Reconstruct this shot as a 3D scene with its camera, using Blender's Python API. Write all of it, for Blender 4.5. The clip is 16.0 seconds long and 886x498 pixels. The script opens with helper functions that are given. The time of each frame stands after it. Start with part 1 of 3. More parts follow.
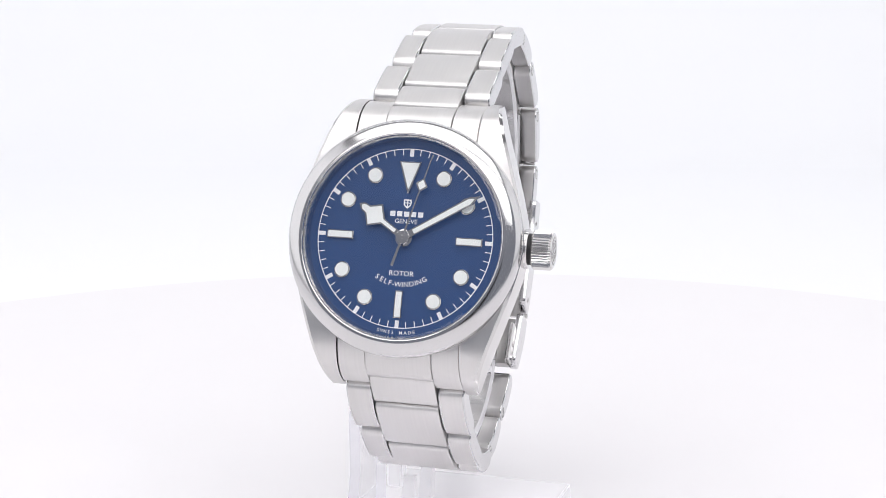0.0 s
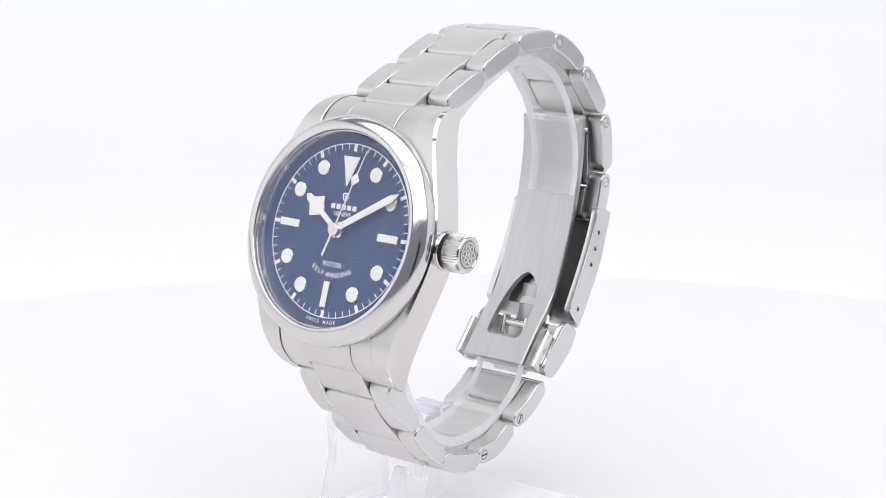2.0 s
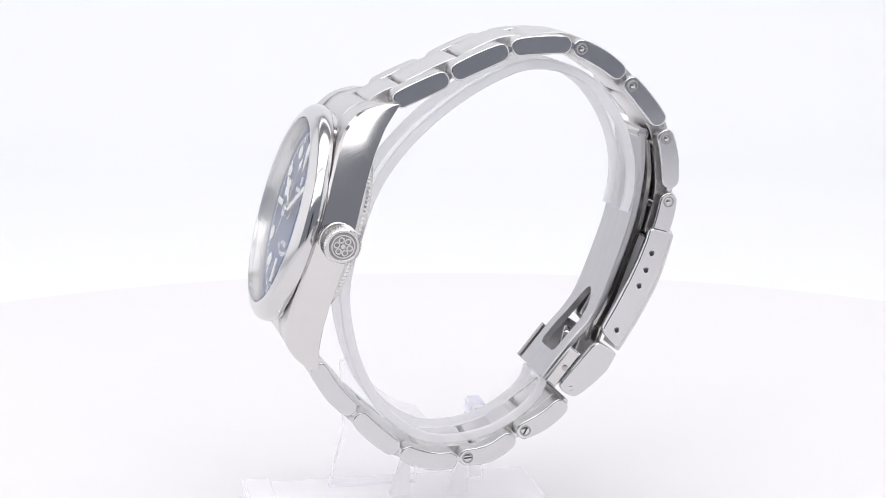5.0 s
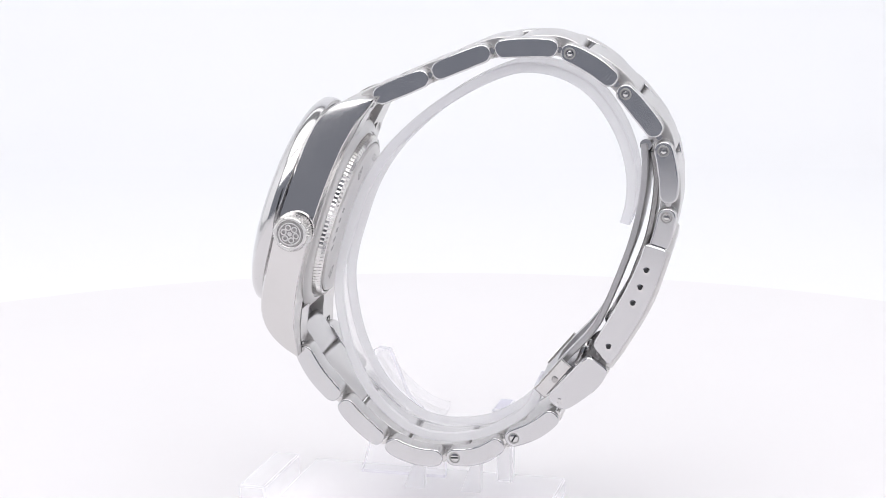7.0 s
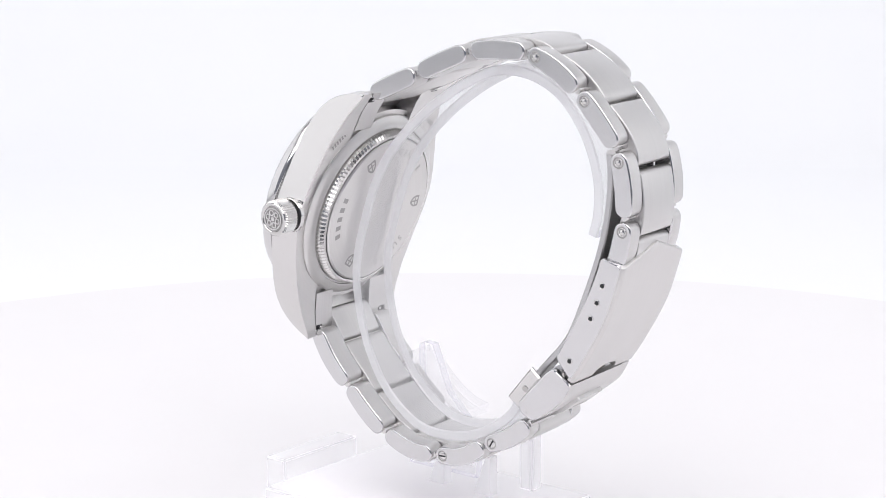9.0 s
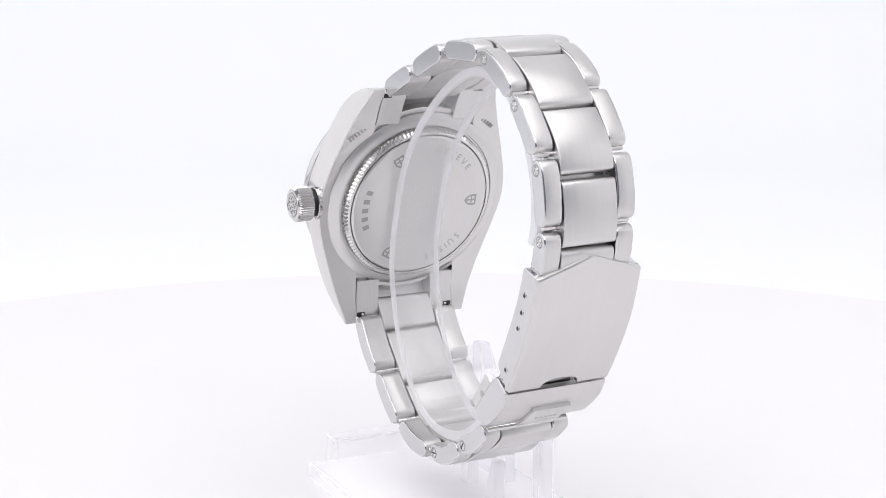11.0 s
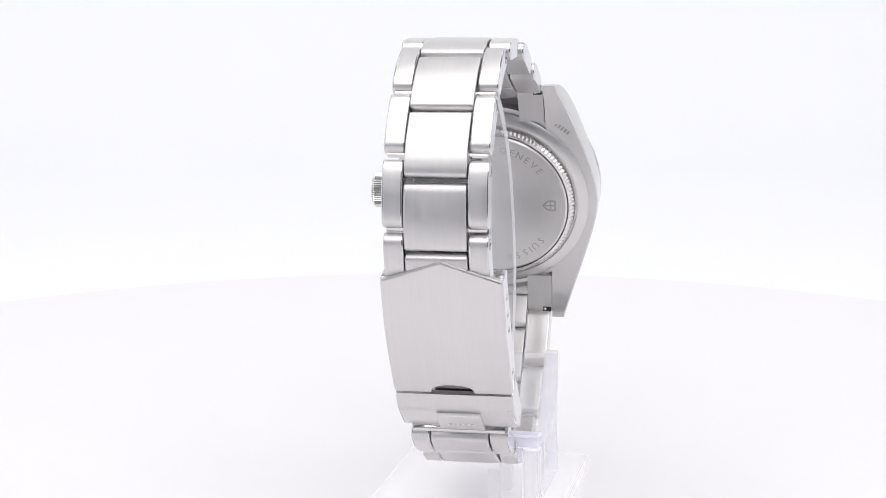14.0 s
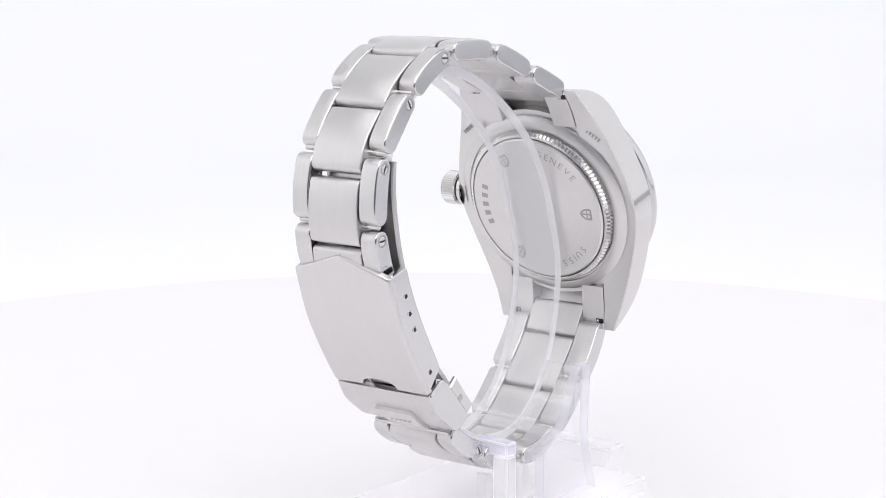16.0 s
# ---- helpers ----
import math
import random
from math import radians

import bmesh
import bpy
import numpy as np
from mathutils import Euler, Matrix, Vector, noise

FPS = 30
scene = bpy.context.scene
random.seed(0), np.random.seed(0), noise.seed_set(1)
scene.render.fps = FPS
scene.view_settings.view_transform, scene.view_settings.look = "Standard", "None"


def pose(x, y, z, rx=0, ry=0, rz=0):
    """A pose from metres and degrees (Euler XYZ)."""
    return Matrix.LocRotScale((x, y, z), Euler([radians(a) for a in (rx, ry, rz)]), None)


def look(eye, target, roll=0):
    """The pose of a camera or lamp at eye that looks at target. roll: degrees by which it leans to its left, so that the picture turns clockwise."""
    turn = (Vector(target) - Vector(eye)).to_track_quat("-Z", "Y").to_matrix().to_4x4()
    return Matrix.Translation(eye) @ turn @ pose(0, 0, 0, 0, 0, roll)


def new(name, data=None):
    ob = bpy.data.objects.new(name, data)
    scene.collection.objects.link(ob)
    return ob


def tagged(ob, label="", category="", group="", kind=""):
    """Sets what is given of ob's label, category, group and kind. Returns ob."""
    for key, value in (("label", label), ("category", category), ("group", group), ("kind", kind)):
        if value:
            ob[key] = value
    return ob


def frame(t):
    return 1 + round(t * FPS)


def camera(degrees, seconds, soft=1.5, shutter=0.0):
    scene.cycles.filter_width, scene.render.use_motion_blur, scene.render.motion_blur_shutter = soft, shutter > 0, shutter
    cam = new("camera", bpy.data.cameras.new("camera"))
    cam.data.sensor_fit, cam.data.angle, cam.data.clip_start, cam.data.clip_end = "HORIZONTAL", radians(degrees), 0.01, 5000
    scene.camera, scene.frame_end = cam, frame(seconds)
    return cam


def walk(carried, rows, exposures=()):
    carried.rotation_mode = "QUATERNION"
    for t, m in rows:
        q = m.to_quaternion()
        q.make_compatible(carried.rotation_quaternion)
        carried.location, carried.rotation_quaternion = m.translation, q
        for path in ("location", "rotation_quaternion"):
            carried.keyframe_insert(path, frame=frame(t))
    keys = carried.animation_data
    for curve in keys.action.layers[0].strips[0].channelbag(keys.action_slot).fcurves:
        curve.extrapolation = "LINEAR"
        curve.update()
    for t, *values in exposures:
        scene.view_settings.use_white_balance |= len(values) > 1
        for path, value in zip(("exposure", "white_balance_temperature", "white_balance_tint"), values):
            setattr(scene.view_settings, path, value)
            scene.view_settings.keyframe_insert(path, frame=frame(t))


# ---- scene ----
# ------------------------------------------------------------ camera
MM = 0.001
EYE_H = 0.106                      # lens above the turntable top
cam = camera(27.02, 16.0, soft=0.55)
CAM = pose(0, -0.297, EYE_H, 90 - 11.323, 0, 0.593) @ pose(0, 0, 0, 0, 0, 0.121)
walk(cam, [(0.0, CAM), (16.0, CAM)])


def turn(t):
    """Degrees by which the turntable has turned at t seconds."""
    return -14.728 - 12.6294 * t - 0.024671 * (t - 8) ** 2


# ------------------------------------------------------------ world and light
world = bpy.data.worlds.new("studio_room")
scene.world = world
world.use_nodes = True
world.node_tree.nodes["Background"].inputs[0].default_value = (0.207, 0.216, 0.252, 1)
world.node_tree.nodes["Background"].inputs[1].default_value = 1.0
scene.view_settings.exposure = 0.255


def softbox(name, eye, target, sx, sy, watts, colour=(1, 1, 1)):
    lamp = bpy.data.lights.new(name, "AREA")
    lamp.shape, lamp.size, lamp.size_y, lamp.energy, lamp.color = "RECTANGLE", sx, sy, watts, colour
    ob = new(name, lamp)
    ob.matrix_world = look(eye, target)
    return ob


softbox("softbox_top", (0, -0.12, 0.82), (0, -0.12, 0), 1.2, 0.6, 3.6, (0.992, 0.978, 0.98))
softbox("softbox_front", (0, -0.66, 0.70), (0, 0, 0.06), 1.3, 0.46, 3.9, (1.0, 0.977, 0.98))
softbox("softbox_left", (-0.76, 0.06, 0.45), (0, 0.06, 0.45), 1.25, 0.84, 1.5, (0.995, 0.975, 0.985))
softbox("softbox_right", (0.76, 0.06, 0.45), (0, 0.06, 0.45), 1.25, 0.84, 1.15, (0.985, 0.97, 0.99))
softbox("softbox_back", (0, 0.45, 0.72), (0, 0.75, 0.25), 1.1, 0.2, 1.2, (0.98, 0.99, 1.0))


# ------------------------------------------------------------ materials
def mat(name):
    m = bpy.data.materials.new(name)
    m.use_nodes = True
    nt = m.node_tree
    return m, nt, nt.nodes["Principled BSDF"]


def noise_at(nt, scale, stretch, detail=4):
    co = nt.nodes.new("ShaderNodeTexCoord")
    mp = nt.nodes.new("ShaderNodeMapping")
    mp.inputs["Scale"].default_value = stretch
    nz = nt.nodes.new("ShaderNodeTexNoise")
    nz.inputs["Scale"].default_value = scale
    nz.inputs["Detail"].default_value = detail
    nt.links.new(co.outputs["Object"], mp.inputs["Vector"])
    nt.links.new(mp.outputs["Vector"], nz.inputs["Vector"])
    return nz


def ramp(nt, src, lo, hi, a=0.35, b=0.65):
    r = nt.nodes.new("ShaderNodeMapRange")
    r.inputs["From Min"].default_value, r.inputs["From Max"].default_value = a, b
    r.inputs["To Min"].default_value, r.inputs["To Max"].default_value = lo, hi
    nt.links.new(src, r.inputs["Value"])
    return r.outputs["Result"]


def mix_colour(nt, fac, c1, c2):
    m = nt.nodes.new("ShaderNodeMix")
    m.data_type = "RGBA"
    m.inputs["A"].default_value, m.inputs["B"].default_value = (*c1, 1), (*c2, 1)
    nt.links.new(fac, m.inputs["Factor"])
    return m.outputs["Result"]


def spun(nt, p, axis, amount):
    """Highlights drawn out across a grain that runs round an axis of the piece."""
    tg = nt.nodes.new("ShaderNodeTangent")
    tg.direction_type, tg.axis = "RADIAL", axis
    nt.links.new(tg.outputs["Tangent"], p.inputs["Tangent"])
    p.inputs["Anisotropic"].default_value = amount


def math_node(nt, op, a, b):
    n = nt.nodes.new("ShaderNodeMath")
    n.operation = op
    for k, v in enumerate((a, b)):
        if isinstance(v, (int, float)):
            n.inputs[k].default_value = v
        else:
            nt.links.new(v, n.inputs[k])
    return n.outputs[0]


def steel(name, rough, grain=None, strength=0.0, tint=(0.675, 0.663, 0.658), smudge=0.06, axis="", aniso=0.0, rings=False):
    """Stainless steel. grain: stretch of the brushing, per axis; strength: its contrast; axis: the grain runs round it."""
    m, nt, p = mat(name)
    p.inputs["Metallic"].default_value = 1.0
    cloud = noise_at(nt, 70, (1, 1, 1), 2)
    mottle = noise_at(nt, 420, (1, 1, 1), 5)
    both = math_node(nt, "ADD", math_node(nt, "MULTIPLY", cloud.outputs["Fac"], 0.6), math_node(nt, "MULTIPLY", mottle.outputs["Fac"], 0.4))
    col = mix_colour(nt, both, tuple(v * 0.95 for v in tint), tuple(min(1, v * 1.05) for v in tint))
    nt.links.new(col, p.inputs["Base Color"])
    if grain:
        fine = noise_at(nt, 1000, grain, 1)
        if rings:
            co, flat, ln, cx = (nt.nodes.new("ShaderNodeTexCoord"), nt.nodes.new("ShaderNodeVectorMath"), nt.nodes.new("ShaderNodeVectorMath"), nt.nodes.new("ShaderNodeCombineXYZ"))
            flat.operation, ln.operation = "MULTIPLY", "LENGTH"
            flat.inputs[1].default_value = (1, 1, 0)
            nt.links.new(co.outputs["Object"], flat.inputs[0])
            nt.links.new(flat.outputs["Vector"], ln.inputs[0])
            nt.links.new(math_node(nt, "MULTIPLY", ln.outputs["Value"], 2.0), cx.inputs[0])
            nt.links.new(cx.outputs[0], fine.inputs["Vector"])
        r = math_node(nt, "ADD", ramp(nt, fine.outputs["Fac"], rough - smudge, rough + smudge), ramp(nt, mottle.outputs["Fac"], -0.025, 0.025))
        nt.links.new(r, p.inputs["Roughness"])
        streak = nt.nodes.new("ShaderNodeHueSaturation")
        nt.links.new(col, streak.inputs["Color"])
        nt.links.new(ramp(nt, fine.outputs["Fac"], 1 - strength, 1 + strength), streak.inputs["Value"])
        nt.links.new(streak.outputs["Color"], p.inputs["Base Color"])
    else:
        nt.links.new(ramp(nt, both, rough, rough + smudge), p.inputs["Roughness"])
    if axis:
        spun(nt, p, axis, aniso)
    return m


BRUSHED = steel("brushed_steel", 0.36, (3.2, 0.06, 0.06), 0.014, smudge=0.022, axis="X", aniso=0.55)      # grain runs along the bracelet
BRUSHED_LONG = steel("brushed_case_steel", 0.34, (3.2, 0.06, 0.06), 0.01, smudge=0.015)
SATIN = steel("satin_steel_back", 0.33, (1, 1, 1), 0.014, tint=(0.68, 0.67, 0.662), smudge=0.02, axis="Z", aniso=0.65, rings=True)
POLISHED = steel("polished_steel", 0.07, smudge=0.04)
FLANK = steel("polished_flank_steel", 0.10, smudge=0.05, tint=(0.66, 0.655, 0.665))
BEZEL = steel("soft_polished_steel", 0.11, smudge=0.05, tint=(0.66, 0.652, 0.655))
FLUTED = steel("fluted_rim_steel", 0.2, tint=(0.72, 0.71, 0.70), smudge=0.05)
BLADE_STEEL = steel("grey_blade_steel", 0.38, (2.3, 0.1, 0.1), 0.04, tint=(0.57, 0.565, 0.575), smudge=0.04)
# Darker steel copy: shade painted into inner parts and pins, also the stamped bars.
DARK_STEEL = steel("shade_and_stamp_steel", 0.22, tint=(0.50, 0.485, 0.475), smudge=0.05)
# Darker steel for engraving, and painted recess shade on crown and screw seats.
ENGRAVED = steel("engraved_and_recess_steel", 0.5, tint=(0.42, 0.413, 0.408))


def plain(name, colour, rough, spec=0.5, vary=0.04, scale=400):
    m, nt, p = mat(name)
    nz = noise_at(nt, scale, (1, 1, 1), 4)
    col = mix_colour(nt, nz.outputs["Fac"], tuple(v * (1 - vary) for v in colour), tuple(min(1, v * (1 + vary)) for v in colour))
    nt.links.new(col, p.inputs["Base Color"])
    p.inputs["Roughness"].default_value = rough
    p.inputs["Specular IOR Level"].default_value = spec
    return m


DIAL = plain("blue_dial_lacquer", (0.012, 0.053, 0.178), 0.38, 0.4, 0.02, 900)
LUME = plain("white_lume", (0.84, 0.86, 0.85), 0.6, 0.5, 0.02)
PRINT = plain("white_dial_print", (0.88, 0.89, 0.92), 0.5)
# Gasket black, also laid on as the shade in slots and holes.
BLACK = plain("black_gasket_and_hole_shade", (0.012, 0.012, 0.014), 0.45)
TABLE = plain("white_turntable_laminate", (0.80, 0.785, 0.80), 0.45, 0.3, 0.01, 30)
SWEEP = plain("white_paper_backdrop", (0.85, 0.855, 0.875), 0.9, 0.2, 0.008, 12)
# Grey of the out-of-view table top, set to dim its reflection in the flanks.
DESK = plain("pale_grey_desk", (0.74, 0.735, 0.75), 0.6, 0.3, 0.04, 25)
TENT = plain("white_tent_cloth", (0.62, 0.63, 0.64), 0.9, 0.2, 0.02, 40)
# Grey for the unseen roof, so that the upper links mirror less light.
ROOF = plain("reflection_dimming_roof", (0.30, 0.30, 0.31), 0.9, 0.2, 0.03, 40)
CAMERA_BLACK = plain("camera_black", (0.02, 0.02, 0.022), 0.9, 0.2, 0.1, 5)


def clear(name, ior, tint, rough=0.0):
    """A clear sheet: what is behind shows through, and the surface mirrors by its Fresnel gloss."""
    m, nt, p = mat(name)
    nt.nodes.remove(p)
    tr, gl = nt.nodes.new("ShaderNodeBsdfTransparent"), nt.nodes.new("ShaderNodeBsdfGlossy")
    fr, mx = nt.nodes.new("ShaderNodeLayerWeight"), nt.nodes.new("ShaderNodeMixShader")
    up, mr = nt.nodes.new("ShaderNodeMath"), nt.nodes.new("ShaderNodeMapRange")
    up.operation = "POWER"
    up.inputs[1].default_value = 4.0
    mr.inputs["To Min"].default_value, mr.inputs["To Max"].default_value = 0.085 if ior > 1.5 else 0.02, 0.75 if ior > 1.5 else 0.45
    tr.inputs["Color"].default_value = (*tint, 1)
    gl.inputs["Roughness"].default_value = rough
    fr.inputs["Blend"].default_value = 0.5
    nt.links.new(fr.outputs["Facing"], up.inputs[0])
    nt.links.new(up.outputs[0], mr.inputs["Value"])
    nt.links.new(mr.outputs["Result"], mx.inputs[0])
    nt.links.new(tr.outputs[0], mx.inputs[1])
    nt.links.new(gl.outputs[0], mx.inputs[2])
    nt.links.new(mx.outputs[0], nt.nodes["Material Output"].inputs["Surface"])
    return m


CRYSTAL = clear("sapphire_crystal", 1.77, (1.0, 1.0, 1.0), 0.0)
ACRYLIC = clear("clear_acrylic", 1.1, (0.993, 0.992, 0.999), 0.02)


def milky(name, amount, colour, gloss=0.06):
    """Clear acrylic with pale colour mixed in for the light its faces catch."""
    m, nt, p = mat(name)
    nt.nodes.remove(p)
    tr, di, tl, gl = (nt.nodes.new("ShaderNodeBsdf" + k) for k in ("Transparent", "Diffuse", "Translucent", "Glossy"))
    ma, mb, mc = (nt.nodes.new("ShaderNodeMixShader") for k in range(3))
    di.inputs["Color"].default_value = tl.inputs["Color"].default_value = (*colour, 1)
    gl.inputs["Roughness"].default_value = 0.05
    ma.inputs[0].default_value, mb.inputs[0].default_value, mc.inputs[0].default_value = 0.5, amount, gloss
    for a, b, mx in ((di, tl, ma), (tr, ma, mb), (mb, gl, mc)):
        nt.links.new(a.outputs[0], mx.inputs[1])
        nt.links.new(b.outputs[0], mx.inputs[2])
    nt.links.new(mc.outputs[0], nt.nodes["Material Output"].inputs["Surface"])
    return m


# The white share paints in light gathered by clear edges and base blocks.
ACRYLIC_EDGE = milky("edge_light_acrylic", 0.78, (0.98, 0.978, 1.0))
ACRYLIC_BASE = milky("lit_acrylic_block", 0.40, (0.99, 0.985, 1.0), 0.03)
ACRYLIC_WALL = milky("hazy_acrylic_sheet", 0.13, (0.975, 0.972, 1.0))
ACRYLIC_CUT = milky("cut_acrylic_rim", 0.30, (0.90, 0.895, 1.0))
ACRYLIC_END = milky("lilac_acrylic_end", 0.55, (0.87, 0.865, 0.985))


# ------------------------------------------------------------ mesh helpers
def mesh_of(name, bm, *mats, smooth=30):
    """The mesh of a bmesh in millimetres; edges sharper than smooth degrees stay sharp."""
    bmesh.ops.scale(bm, vec=(MM, MM, MM), verts=bm.verts)
    bmesh.ops.recalc_face_normals(bm, faces=bm.faces)
    for f in bm.faces:
        f.smooth = True
    for e in bm.edges:
        if len(e.link_faces) == 2:
            e.smooth = e.calc_face_angle(0) < radians(smooth) and max(len(f.verts) for f in e.link_faces) < 9
    me = bpy.data.meshes.new(name)
    bm.to_mesh(me)
    bm.free()
    for k in mats:
        me.materials.append(k)
    return me


def part(name, bm, material, parent, label="", place=None, smooth=30):
    """Links a bmesh (in millimetres) as one mesh object under a thing or a part."""
    mats = material if isinstance(material, (tuple, list)) else (material,)
    ob = new(name, mesh_of(name, bm, *mats, smooth=smooth))
    ob.parent = parent
    if place is not None:
        ob.matrix_basis = place
    return tagged(ob, label)


def loft(rows, closed=True, caps=True, bm=None, mats=None, cap_mat=0):
    """Skin over rows of points. closed: each row is a loop. mats: material of each strip along a row."""
    bm = bm or bmesh.new()
    vs = [[bm.verts.new(q) for q in r] for r in rows]
    n = len(rows[0])
    for a, b in zip(vs, vs[1:]):
        for i in range(n if closed else n - 1):
            j = (i + 1) % n
            f = bm.faces.new((a[i], a[j], b[j], b[i]))
            if mats:
                f.material_index = mats[i]
    if caps:
        for r in (vs[0], vs[-1]):
            f = bm.faces.new(r)
            f.material_index = cap_mat
    return bm


def lathe(profile, steps=96, bm=None, mats=None, closed=False):
    """Turns (r, z) points about the z axis."""
    bm = bm or bmesh.new()
    ring = []
    for r, z in profile:
        if r < 1e-6:
            ring.append([bm.verts.new((0, 0, z))] * steps)
        else:
            ring.append([bm.verts.new((r * math.cos(2 * math.pi * k / steps), r * math.sin(2 * math.pi * k / steps), z)) for k in range(steps)])
    pairs = list(zip(ring, ring[1:])) + ([(ring[-1], ring[0])] if closed else [])
    for s, (a, b) in enumerate(pairs):
        for k in range(steps):
            j = (k + 1) % steps
            loop = []
            for w in (a[k], a[j], b[j], b[k]):
                if w not in loop:
                    loop.append(w)
            f = bm.faces.new(loop)
            if mats:
                f.material_index = mats[s]
    return bm


def block(x0, x1, y0, y1, z0, z1, b=0.0, bm=None):
    """A box with edges rounded by b."""
    own = bmesh.new()
    bmesh.ops.create_cube(own, size=1)
    for w in own.verts:
        w.co = Vector(((x0 + x1) / 2 + w.co.x * (x1 - x0), (y0 + y1) / 2 + w.co.y * (y1 - y0), (z0 + z1) / 2 + w.co.z * (z1 - z0)))
    if b:
        bmesh.ops.bevel(own, geom=own.edges[:], offset=b, segments=2, profile=0.5, affect="EDGES")
    if bm is None:
        return own
    tmp = bpy.data.meshes.new("tmp")
    own.to_mesh(tmp)
    own.free()
    bm.from_mesh(tmp)
    bpy.data.meshes.remove(tmp)
    return bm


def spin(bm, angle, axis="Z"):
    bmesh.ops.rotate(bm, verts=bm.verts, cent=(0, 0, 0), matrix=Matrix.Rotation(angle, 3, axis))
    return bm


def shift(bm, x, y, z):
    bmesh.ops.translate(bm, verts=bm.verts, vec=(x, y, z))
    return bm


def prism(outline, z0, z1, b=0.0):
    """An upright prism over a flat outline of (x, y), its upper rim chamfered by b."""
    cx, cy = sum(q[0] for q in outline) / len(outline), sum(q[1] for q in outline) / len(outline)

    def inset(q):
        d = math.hypot(q[0] - cx, q[1] - cy)
        k = max(0.05, 1 - b / d) if d else 1
        return cx + (q[0] - cx) * k, cy + (q[1] - cy) * k
    rows = [[(x, y, z0) for x, y in outline]]
    if b:
        rows += [[(x, y, z1 - b) for x, y in outline], [(*inset(q), z1) for q in outline]]
    else:
        rows += [[(x, y, z1) for x, y in outline]]
    return loft(rows)


def disc_outline(r, n=32, x=0.0, y=0.0):
    return [(x + r * math.cos(2 * math.pi * k / n), y + r * math.sin(2 * math.pi * k / n)) for k in range(n)]


def letters(text, size, raise_by):
    """The letters of a word as a bmesh in millimetres, centred, in the built-in font."""
    cu = bpy.data.curves.new("word", "FONT")
    cu.body, cu.size, cu.extrude, cu.resolution_u = text, size, raise_by / 2, 2
    cu.offset = 0.002 * size
    cu.align_x, cu.align_y = "CENTER", "CENTER"
    ob = new("word", cu)
    me = bpy.data.meshes.new_from_object(ob.evaluated_get(bpy.context.evaluated_depsgraph_get()))
    bpy.data.objects.remove(ob)
    bm = bmesh.new()
    bm.from_mesh(me)
    bpy.data.meshes.remove(me)
    return bm


def join(bm, other):
    tmp = bpy.data.meshes.new("tmp")
    other.to_mesh(tmp)
    other.free()
    bm.from_mesh(tmp)
    bpy.data.meshes.remove(tmp)
    return bm


WIDE = {"I": 0.36, "-": 0.42, "W": 1.22, "M": 1.12, "E": 0.86, "F": 0.82, "L": 0.80, "S": 0.88, " ": 0.7, "G": 1.02, "D": 1.0, "O": 1.05}


def arc_word(text, size, radius, mid, inward, raise_by, pitch=0.68):
    """A word along a circle about the origin. mid: the angle of its middle; inward: letters stand with their feet outwards."""
    step = [WIDE.get(ch, 0.95) * size * pitch for ch in text]
    total, run, bm = sum(step), 0.0, bmesh.new()
    for ch, w in zip(text, step):
        s = (run + w / 2 - total / 2) / radius
        run += w
        if ch == " ":
            continue
        a = mid + (s if inward else -s)
        one = letters(ch, size, raise_by)
        spin(one, a + (math.pi / 2 if inward else -math.pi / 2))
        shift(one, radius * math.cos(a), radius * math.sin(a), 0)
        join(bm, one)
    return bm


def smooth_path(pts, n):
    """A Catmull-Rom curve through flat points, as n points at even lengths, with their running length."""
    P = [2 * np.array(pts[0]) - np.array(pts[1])] + [np.array(q) for q in pts] + [2 * np.array(pts[-1]) - np.array(pts[-2])]
    fine = []
    for a, b, c, d in zip(P, P[1:], P[2:], P[3:]):
        for k in range(24):
            u = k / 24
            fine.append(0.5 * (2 * b + (c - a) * u + (2 * a - 5 * b + 4 * c - d) * u * u + (3 * b - a - 3 * c + d) * u ** 3))
    fine.append(P[-2])
    fine = np.array(fine)
    run = np.concatenate([[0], np.cumsum(np.linalg.norm(np.diff(fine, axis=0), axis=1))])
    at = np.linspace(0, run[-1], n)
    return np.stack([np.interp(at, run, fine[:, 0]), np.interp(at, run, fine[:, 1])], 1), at


class Path:
    """A curve in the watch's (y, z) plane; out is the side away from the wrist."""

    def __init__(self, pts, flip):
        self.p, self.s = smooth_path(pts, 400)
        self.flip = flip

    def at(self, s, off=0.0):
        s = min(max(s, 0), self.s[-1])
        q = np.array([np.interp(s, self.s, self.p[:, 0]), np.interp(s, self.s, self.p[:, 1])])
        e = 0.05
        d = np.array([np.interp(s + e, self.s, self.p[:, k]) - np.interp(s - e, self.s, self.p[:, k]) for k in (0, 1)])
        d /= np.linalg.norm(d)
        nrm = np.array([-d[1], d[0]]) * self.flip
        return q + nrm * off

    def near(self, y, z):
        return float(self.s[np.argmin(np.hypot(self.p[:, 0] - y, self.p[:, 1] - z))])


